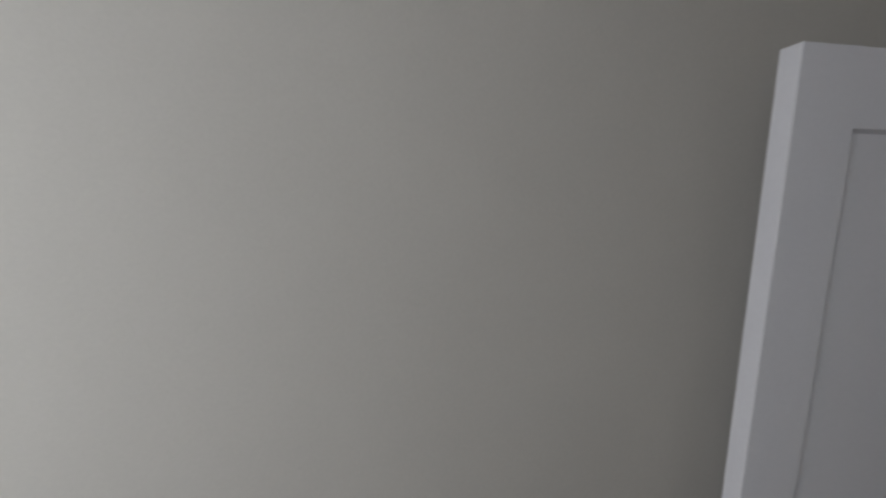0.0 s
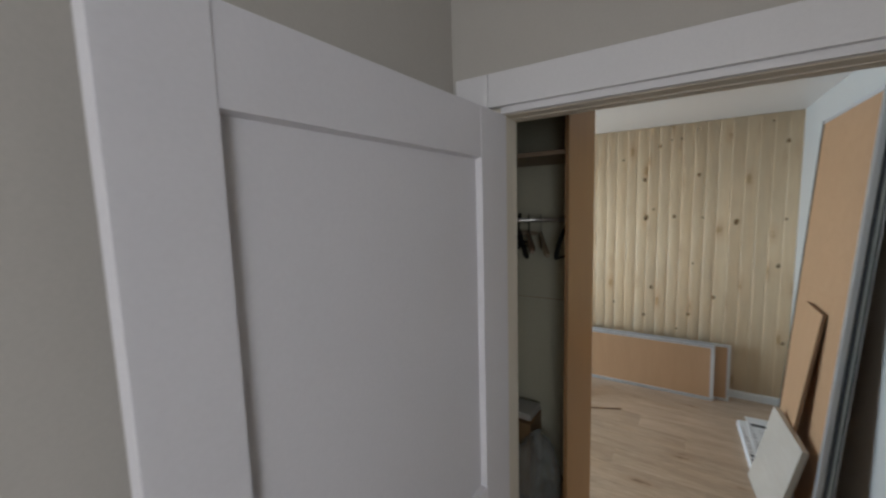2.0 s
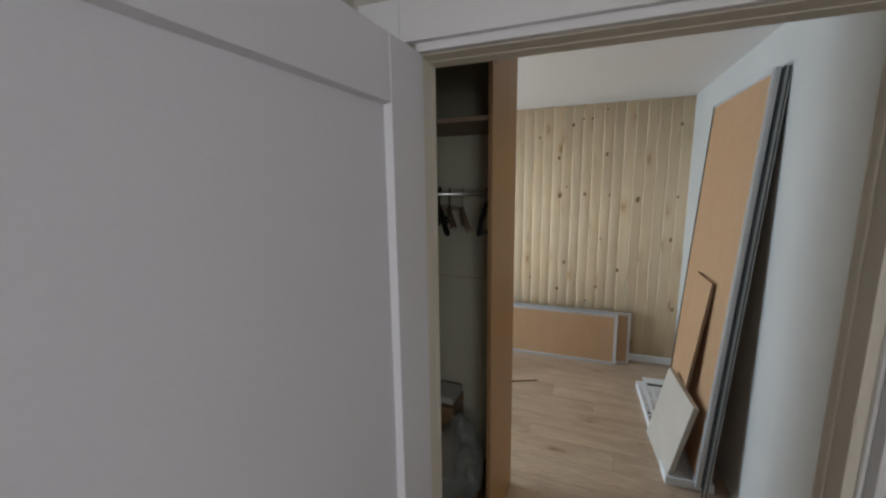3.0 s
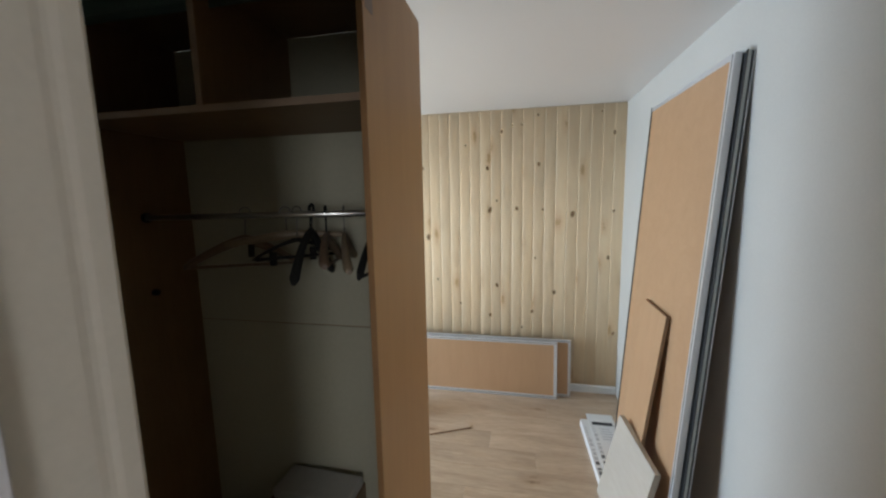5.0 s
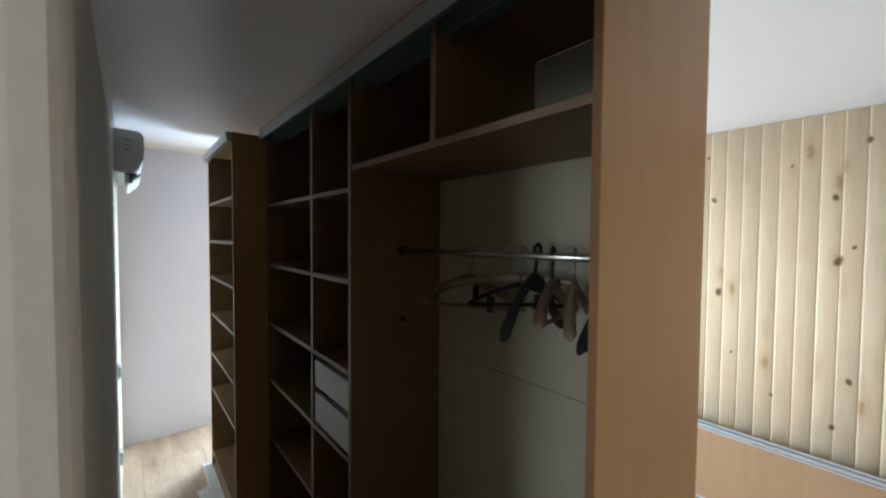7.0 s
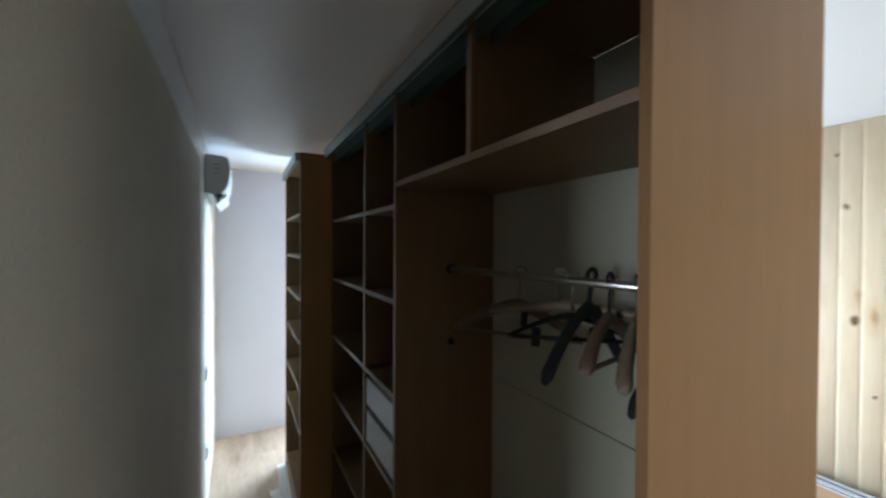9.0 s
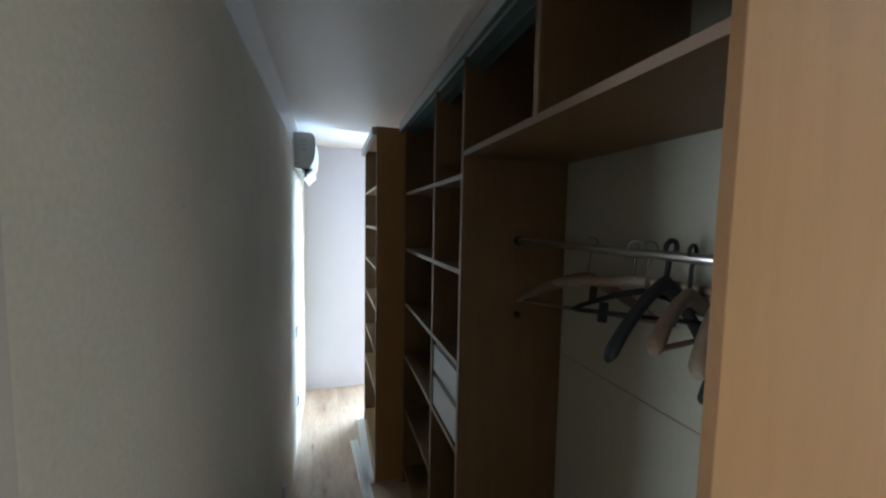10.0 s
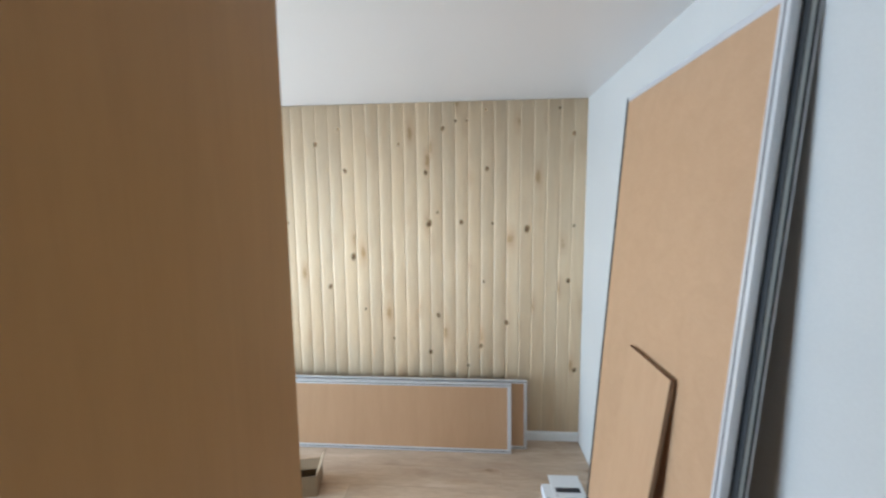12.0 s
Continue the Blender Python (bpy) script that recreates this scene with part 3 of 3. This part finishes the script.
def bay_clutter():
    zf = 0.108
    solid("plastic_bag", crumpled((0.07, 2.70, zf + 0.17), (0.15, 0.13, 0.21), 3.1), BAG, "crumpled clear plastic bag on the wardrobe floor", "plastic bag")
    solid("plastic_bag", crumpled((-0.25, 2.66, zf + 0.13), (0.17, 0.12, 0.16), 7.7), BAG, "crumpled clear plastic bag on the wardrobe floor", "plastic bag")
    # Box added to carry the flat carton; its brown includes the bay's shade.
    solid("cardboard_box", box(-0.30, 0.05, 2.735, 2.925, zf, 0.545, 0.004), INSIDE_SHADED, "dark brown cardboard box at the back of the wardrobe", "box")
    solid("plastic_bag", crumpled((-0.19, 2.645, zf + 0.30), (0.11, 0.075, 0.075), 5.3, rough=0.2), PAPER, "off-white crumpled packing bag on other bags", "plastic bag")
    bm = moved(box(-0.165, 0.165, -0.07, 0.07, 0, 0.04, 0.006), pose(-0.115, 2.835, 0.555, 4, -1, -4))
    solid("flat_carton", bm, PAPER, "off-white flat carton lying on a box", "carton")
    bm = bmesh.new()
    bmesh.ops.create_grid(bm, x_segments=14, y_segments=10, size=0.5)
    for v in bm.verts:
        v.co = Vector((v.co.x * 0.26, v.co.y * 0.2, 0.05 * noise.noise(v.co * 3) + 0.02 * noise.noise(v.co * 9)))
    bmesh.ops.solidify(bm, geom=bm.faces[:], thickness=0.002)
    solid("paper_sheet", moved(bm, pose(-0.16, 2.62, zf + 0.30, 20, 12, 20)), PAPER, "crumpled off-white paper on the plastic bags", "paper")


# ---------------------------------------------------------------- doors taken off, boards
def sliding_door(name, m, length, width, material, label, rim=0.026, near=0.026, metal=None, far=None, rail=None):
    """Framed panel in its own plane: width along x, length along y, thickness along z."""
    metal = metal or ALU
    d = thing(name, (0, 0, 0), label, "sliding door", "removed sliding doors")
    f, t = rim, 0.026
    part("panel", box(f * 0.5, width - f * 0.5, f * 0.5, length - f * 0.5, 0.011, 0.021), material, d)
    for x0, x1 in ((0, f), (width - near, width)):
        # A far colour, if given, paints the shadow gap onto the first stile.
        s = part("frame_stile", box(x0, x1, 0, length, 0, t, 0.0025), far if far and x0 == 0 else metal, d, "far stile darkened for the shadow gap beside it" if far and x0 == 0 else "silver aluminium profile")
        # Raised near-black strip paints the shade of a groove.
        part("groove_shade", box((x0 + x1) / 2 - 0.002, (x0 + x1) / 2 + 0.002, 0.004, length - 0.004, t - 0.0005, t + 0.0008), DARK_METAL_SHADE, s)
    r = rail or f
    for y0, y1 in ((0, r), (length - r, length)):
        part("frame_rail", box(f, width - near, y0, y1, 0.002, t - 0.002, 0.002), metal, d, "silver aluminium profile")
    d.matrix_basis = m
    return d


def lean(x_foot, z_foot, x_top, z_top, y):
    """Pose of a sheet whose own x runs along +y of the room, own y up the slope, face towards -x."""
    up = Vector((x_top - x_foot, 0, z_top - z_foot)).normalized()
    along = Vector((0, -1, 0))
    out = along.cross(up)
    m = Matrix((along, up, out)).transposed().to_4x4()
    m.translation = (x_foot, y, z_foot)
    return m


def removed_doors():
    # two long doors lying on their side against the pine wall
    def lying(x_right, y_foot, y_top, hgt):
        up = Vector((0, y_top - y_foot, hgt)).normalized()
        along = Vector((-1, 0, 0))          # own y: the door's length
        own_x = up
        out = own_x.cross(along)
        m = Matrix((own_x, along, out)).transposed().to_4x4()
        m.translation = (x_right, y_foot, 0.0)
        return m
    sliding_door("sliding_door", lying(0.990, 4.779, 4.835, 0.488), 2.24, 0.491, MDF_X, "narrow beech sliding door in a silver frame, lying on its side", 0.027, 0.027)
    sliding_door("sliding_door", lying(1.106, 4.836, 4.878, 0.496), 2.24, 0.497, MDF_X, "second narrow beech sliding door lying behind another", 0.022, 0.022)
    # two tall doors leaning on the white wall
    # Far stile coloured dark for the shadow along that edge.
    sliding_door("sliding_door", lean(1.334, 0.0585, 1.466, 2.24, 4.135), 2.186, 0.935, MDF, "tall beech sliding door in a silver frame, leaning on the wall", 0.011, 0.033, far=DARK_METAL_SHADE, rail=0.022)
    sliding_door("sliding_door", lean(1.364, 0.0585, 1.496, 2.235, 4.12), 2.181, 0.925, MDF, "second tall sliding door leaning behind another", 0.011, 0.027, DARK_METAL_SHADE)


def profile_stick():
    """Grey aluminium channel standing against the tall doors' edge: dark web, front flange, bright lip."""
    y, xf, xt, w = 3.185, 1.338, 1.470, 0.027
    up = Vector((xt - xf, 0, 2.24)).normalized()
    side = Vector((0, 1, 0))
    m = Matrix((side.cross(up), side, up)).transposed().to_4x4()
    m.translation = (xf, y, 0)
    p = thing("aluminium_profile", (xf, y, 0), "grey aluminium channel profile leaning with the tall doors", "metal profile")
    part("web", moved(box(0, 0.005, -0.001, 0.0095, 0, 2.245, 0.0008), m), DARK_METAL_SHADE, p)
    part("flange", moved(box(0.0052, 0.016, 0, 0.004, 0, 2.245, 0.0008), m), RAIL_GREY, p)
    # Solid dark fill paints the shade inside the channel.
    part("groove_shade", moved(box(0.0162, 0.0238, 0.003, 0.0095, 0, 2.243), m), DARK_METAL_SHADE, p)
    part("bright_lip", moved(box(0.024, w, -0.001, 0.0095, 0, 2.245), m), ALU, p, "bright silver lip")


def boards():
    b = thing("leaning_board", (1.22, 3.7, 0), "orange beech laminate board leaning on a tall door", "board")
    m = lean(1.222, 0.062, 1.356, 1.160, 3.785)
    part("sheet", moved(box(0, 0.325, 0, 1.109, -0.016, 0, 0.0012), m), MDF, b)
    part("edge_band", moved(box(0.3252, 0.3262, 0, 1.109, -0.016, 0), m), BEECH_EDGE, b)
    part("top_edge", moved(box(0, 0.325, 1.1092, 1.1105, -0.016, 0), m), BROWN_EDGE, b, "dark brown upper edge")
    b = thing("pale_board", (1.15, 3.6, 0), "pale beige laminate board leaning low against other boards", "board")
    a, c = Vector((1.224, 3.665, 0.537)), Vector((1.276, 3.250, 0.505))
    along = (c - a).normalized()
    up = Vector((0.090, 0.0, 0.475))
    up = (up - along * up.dot(along)).normalized()
    m = Matrix((along, up, along.cross(up))).transposed().to_4x4()
    m.translation = a - 0.508 * up
    part("sheet", moved(box(0, 0.42, 0, 0.508, -0.028, 0, 0.0015), m), PALE_BOARD, b)
    part("edge", moved(box(0.4202, 0.4212, 0, 0.508, -0.028, 0), m), CHIP_EDGE, b, "pale edging strip")


def flooring_cartons():
    def carton(m, w, l, h, slot):
        c = thing("flooring_carton", m.translation, "white printed flooring carton lying on the floor", "carton", "flooring cartons")
        part("body", moved(box(0, w, 0, l, 0, h, 0.004), m), CARTON_WHITE, c)
        if slot:
            # No hole is cut: a dark patch on the lid paints its shade.
            part("grip_slot", moved(box(0.022, w - 0.022, l - 0.148, l - 0.110, h - 0.001, h + 0.0014, 0.0006), m), DARK_GAP, c, "dark patch painted for the unlit grip hole")
        for k in range(11):
            a = 0.42 + k * 0.046
            part("print", moved(box(0.012, 0.034, a, a + (0.033 if k % 4 else 0.018), h, h + 0.0009), m), PRINT if k < 6 else PRINT_PALE, c, "unreadable printed letters")
        for k in range(5):
            a = l - 0.20 - k * 0.03
            part("print", moved(box(0.012, 0.028, a + 0.08, a + 0.092, h, h + 0.0009), m), PRINT_PALE, c)
            part("print", moved(box(0.06, 0.13 + 0.01 * (k % 3), a, a + 0.010, h, h + 0.0009), m), PRINT_PALE, c)
        return c
    carton(pose(1.172, 3.25, 0.0, 0, 0, 2.0), 0.245, 1.16, 0.05, False)
    carton(pose(1.205, 3.31, 0.0515, 0, 0, 1.0), 0.185, 1.17, 0.006, True)


def loose_things():
    # cut piece of laminate on the floor
    bm = box(-0.34, 0.0, 0, 0.085, 0, 0.009, 0.001)
    p = thing("laminate_offcut", (0.3, 4.25, 0), "oak-coloured laminate offcut lying on the floor", "plank")
    m = pose(0.322, 4.220, 0.001, 0, 0, 25)
    part("board", moved(bm, m), FLOORING, p)
    part("core_edge", moved(box(-0.34, 0.0, -0.0012, -0.0002, 0.0, 0.008), m), BROWN_EDGE, p, "dark core along the cut")
    # small open cardboard box
    c = thing("small_box", (-0.33, 4.36, 0), "small brown cardboard box with open flaps on the floor", "box")
    m = pose(-0.33, 4.36, 0, 0, 0, 12)
    s, h, t = 0.09, 0.13, 0.004
    part("wall", moved(box(-s, s, -s, -s + t, 0, h), m), CARTON, c)
    part("wall", moved(box(-s, s, s - t, s, 0, h), m), CARTON, c)
    part("wall", moved(box(-s, -s + t, -s + t, s - t, 0, h), m), CARTON, c)
    part("wall", moved(box(s - t, s, -s + t, s - t, 0, h), m), CARTON, c)
    part("bottom", moved(box(-s + t, s - t, -s + t, s - t, 0, t), m), CARTON, c)
    part("flap", moved(box(0, 0.07, -s, s, 0, t), m @ pose(s - t, 0, h, 0, -62, 0)), CARTON, c)
    part("flap", moved(box(-s, s, 0, 0.07, 0, t), m @ pose(0, s, h, -150, 0, 0)), CARTON, c)
    # floor tracks by the shelving unit
    for k, mm in enumerate((pose(-2.68, 2.285, 0, 0, 0, 0), pose(-2.35, 2.212, 0, 0, 0, 4.5))):
        l = 0.86 if k == 0 else 0.95
        tr = thing("floor_track", mm.translation, "white bottom track of sliding doors on the floor", "track", "floor tracks")
        part("base", moved(box(0, l, -0.03, 0.03, 0, 0.003, 0.0005), mm), BASEBOARD, tr)
        for y in (-0.028, -0.002, 0.024):
            part("rib", moved(box(0, l, y, y + 0.004, 0.003, 0.020, 0.001), mm), BASEBOARD, tr)


def air_conditioner():
    a = thing("air_conditioner", (-2.7, Y_HALL, 2.1), "white wall-mounted air conditioner with its louvre open", "air conditioner")
    prof = [(0.001, 2.11), (0.07, 2.105), (0.115, 2.135), (0.138, 2.19), (0.145, 2.27), (0.142, 2.335), (0.12, 2.362), (0.001, 2.366)]
    bm = extrude_profile(prof, -3.08, -2.30, lambda u, v, w: (w, Y_HALL + u, v))
    bmesh.ops.bevel(bm, geom=bm.edges[:], offset=0.006, segments=2, affect="EDGES")
    part("casing", bm, APPLIANCE, a)
    lv = [(0.055, 2.045), (0.062, 2.040), (0.122, 2.098), (0.128, 2.112), (0.115, 2.108)]
    part("louvre", extrude_profile(lv, -3.05, -2.31, lambda u, v, w: (w, Y_HALL + u, v)), APPLIANCE, a)
    # Casing is closed; a near-black slab paints the opening's shade.
    part("outlet", box(-3.04, -2.315, Y_HALL + 0.05, Y_HALL + 0.105, 2.098, 2.108), DARK_GAP, a, "dark slab painted for the unlit air outlet")
    part("hinge_pin", box(-2.308, -2.2985, Y_HALL + 0.072, Y_HALL + 0.084, 2.05, 2.095), DARK_GAP, a)
    for k in range(3):
        part("vent_slot", box(-2.3005, -2.2985, Y_HALL + 0.05, Y_HALL + 0.085, 2.24 + 0.03 * k, 2.246 + 0.03 * k), RAIL_GREY, a)


def sockets():
    for x, z in ((-2.37, 0.91), (-2.43, 0.356), (-1.464, 0.304)):
        s = thing("wall_socket", (x, Y_HALL, z), "white plastic wall socket in the passage", "socket", "wall sockets")
        part("frame", box(x - 0.04, x + 0.04, Y_HALL, Y_HALL + 0.010, z - 0.04, z + 0.04, 0.003), BASEBOARD, s)
        part("insert", box(x - 0.027, x + 0.027, Y_HALL + 0.0101, Y_HALL + 0.014, z - 0.027, z + 0.027, 0.002), APPLIANCE, s)


# ---------------------------------------------------------------- pieces of the setting
KNOTS = [(-0.19, 2.0, 2), (-0.15, 1.38, 3), (-0.33, 1.16, 2), (-0.07, 0.99, 1), (-0.4, 2.19, 2), (0.2, 2.18, 1), (0.39, 1.98, 2), (0.41, 1.62, 3), (0.47, 1.7, 1), (0.64, 1.63, 2), (0.51, 2.28, 2), (0.6, 2.33, 1), (0.68, 2.33, 1), (0.82, 2.0, 2), (0.47, 0.95, 2), (0.41, 0.67, 2), (0.14, 0.77, 1), (0.965, 0.9, 2), (1.102, 1.58, 3), (1.409, 2.23, 2), (1.425, 1.6, 1), (1.395, 1.21, 2), (1.31, 2.4, 1), (0.81, 2.4, 1), (0.86, 1.62, 1), (0.8, 1.2, 1), (1.455, 0.55, 2), (0.78, 0.72, 2), (-0.23, 2.29, 1), (0.69, 0.57, 1)]
BOARD, FIRST = 0.0905, 0.055


def bulge(k):
    """How far a board stands out: some are planed flatter."""
    return 0.0003 if k >= 10 else 0.0022 if k in (-4, -3, 7) else 0.0026 if k % 3 == 1 else 0.0036


def board_front(x):
    k = math.floor((x - FIRST) / BOARD)
    s = ((x - FIRST) / BOARD - k) * 2 - 1
    return Y_PINE - 0.006 - bulge(k) * (1 - s * s)


def pine_wall():
    wall = thing("wall_pine_cladding", (-0.9, Y_PINE, 0), "knotty pale pine boards with rounded faces, set upright", "wall cladding", kind="structure")
    made = {}
    z0, z1 = 0.071, H - 0.002
    first = math.floor((X_LEFT - FIRST) / BOARD)
    last = math.floor((X_RIGHT - FIRST) / BOARD)
    for k in range(first, last + 1):
        x0 = FIRST + k * BOARD
        a, b = max(x0, X_LEFT) - x0, min(x0 + BOARD, X_RIGHT) - x0
        if b - a < 0.01:
            continue
        key = (bulge(k), round(a, 4), round(b, 4))
        if key not in made:
            n = 10
            prof = []
            for j in range(n + 1):
                u = a + (b - a) * j / n
                s = u / BOARD * 2 - 1
                prof.append((u, -0.006 - key[0] * (1 - s * s)))
            prof += [(b, 0.0), (a, 0.0)]
            made[key] = mesh_of("board", extrude_profile(prof, 0, z1 - z0, lambda u, v, w: (u, v, w)), PINE)
            for p in made[key].polygons:
                p.use_smooth = abs(p.normal.z) < 0.5
        ob = new("board", made[key])
        ob.parent = wall
        ob.matrix_parent_inverse = Matrix.Translation(-wall.location)
        ob.location = (x0, Y_PINE, z0)
    rng = random.Random(4)
    far = [(round(rng.uniform(-3.3, -0.62), 2), round(rng.uniform(0.6, 2.4), 2), rng.choice((1, 1, 2))) for _ in range(38)]
    for x, z, size in KNOTS + far:
        if not (X_LEFT + 0.03 < x < X_RIGHT - 0.02):
            continue
        rx, rz = ((0.010, 0.014), (0.016, 0.024), (0.022, 0.035))[size - 1]
        turn = rng.uniform(-0.5, 0.5)
        for name, f, lift, mat_ in (("knot_ring", 1.0, 0.0006, KNOT_RING), ("knot", 0.66, 0.0012, KNOT_DARK)):
            bm = bmesh.new()
            def at(r, q):
                wob = 1 + 0.22 * noise.noise(Vector((math.cos(q), math.sin(q), x * 9 + z)))
                du, dv = rx * f * r * wob * math.cos(q), rz * f * r * wob * math.sin(q)
                xx = x + du * math.cos(turn) - dv * math.sin(turn)
                zz = z + du * math.sin(turn) + dv * math.cos(turn)
                return (xx, board_front(xx) - lift, min(zz, H - 0.004))
            c = bm.verts.new(at(0, 0))
            r1 = [bm.verts.new(at(0.55, 2 * math.pi * j / 12)) for j in range(12)]
            r2 = [bm.verts.new(at(1.0, 2 * math.pi * j / 12)) for j in range(12)]
            for j in range(12):
                bm.faces.new((c, r1[j], r1[(j + 1) % 12]))
                bm.faces.new((r1[j], r2[j], r2[(j + 1) % 12], r1[(j + 1) % 12]))
            part(name, bm, mat_, wall)


def floor_planks(fl):
    w, l, g = 0.192, 1.285, 0.0004
    full = {}
    y, row = Y_A, 0
    while y < Y_PINE:
        y1 = min(y + w, Y_PINE)
        x = X_LEFT - 0.43 * ((row * 7) % 3) - 0.11 * (row % 2)
        while x < X_RIGHT:
            a, b = max(x, X_LEFT), min(x + l, X_RIGHT)
            if b - a > 0.02:
                key = (round(b - a, 3), round(y1 - y, 3))
                if key not in full:
                    bm = box(g, key[0] - g, g, key[1] - g, -0.009, 0)
                    top = [e for e in bm.edges if all(v.co.z > -0.001 for v in e.verts)]
                    bmesh.ops.bevel(bm, geom=top, offset=0.0007, segments=1, affect="EDGES")
                    full[key] = mesh_of("plank", bm, FLOORING)
                ob = new("plank", full[key])
                ob.parent = fl
                ob.location = (a, y, 0)
            x += l
        y += w
        row += 1


floor = structure()
solid("ground", box(-300, 300, -300, 300, -6.2, -6.0), GROUND, "grey yard far below the window", "ground", kind="structure")
window("window_1", "y", 2.41, 4.50, 0.06, 2.13, X_LEFT - 0.10, (3.15, 3.85), "white balcony window beside the passage")
window("window_2", "y", -2.42, -0.48, 1.08, 2.35, XA1 + 0.08, (-1.45,), "white two-part window of the near room")
doorway()
door_leaf()
wardrobe()
shelf_unit()
removed_doors()
profile_stick()
boards()
flooring_cartons()
hangers()
bay_clutter()
air_conditioner()
sockets()
loose_things()
pine_wall()
floor_planks(floor)
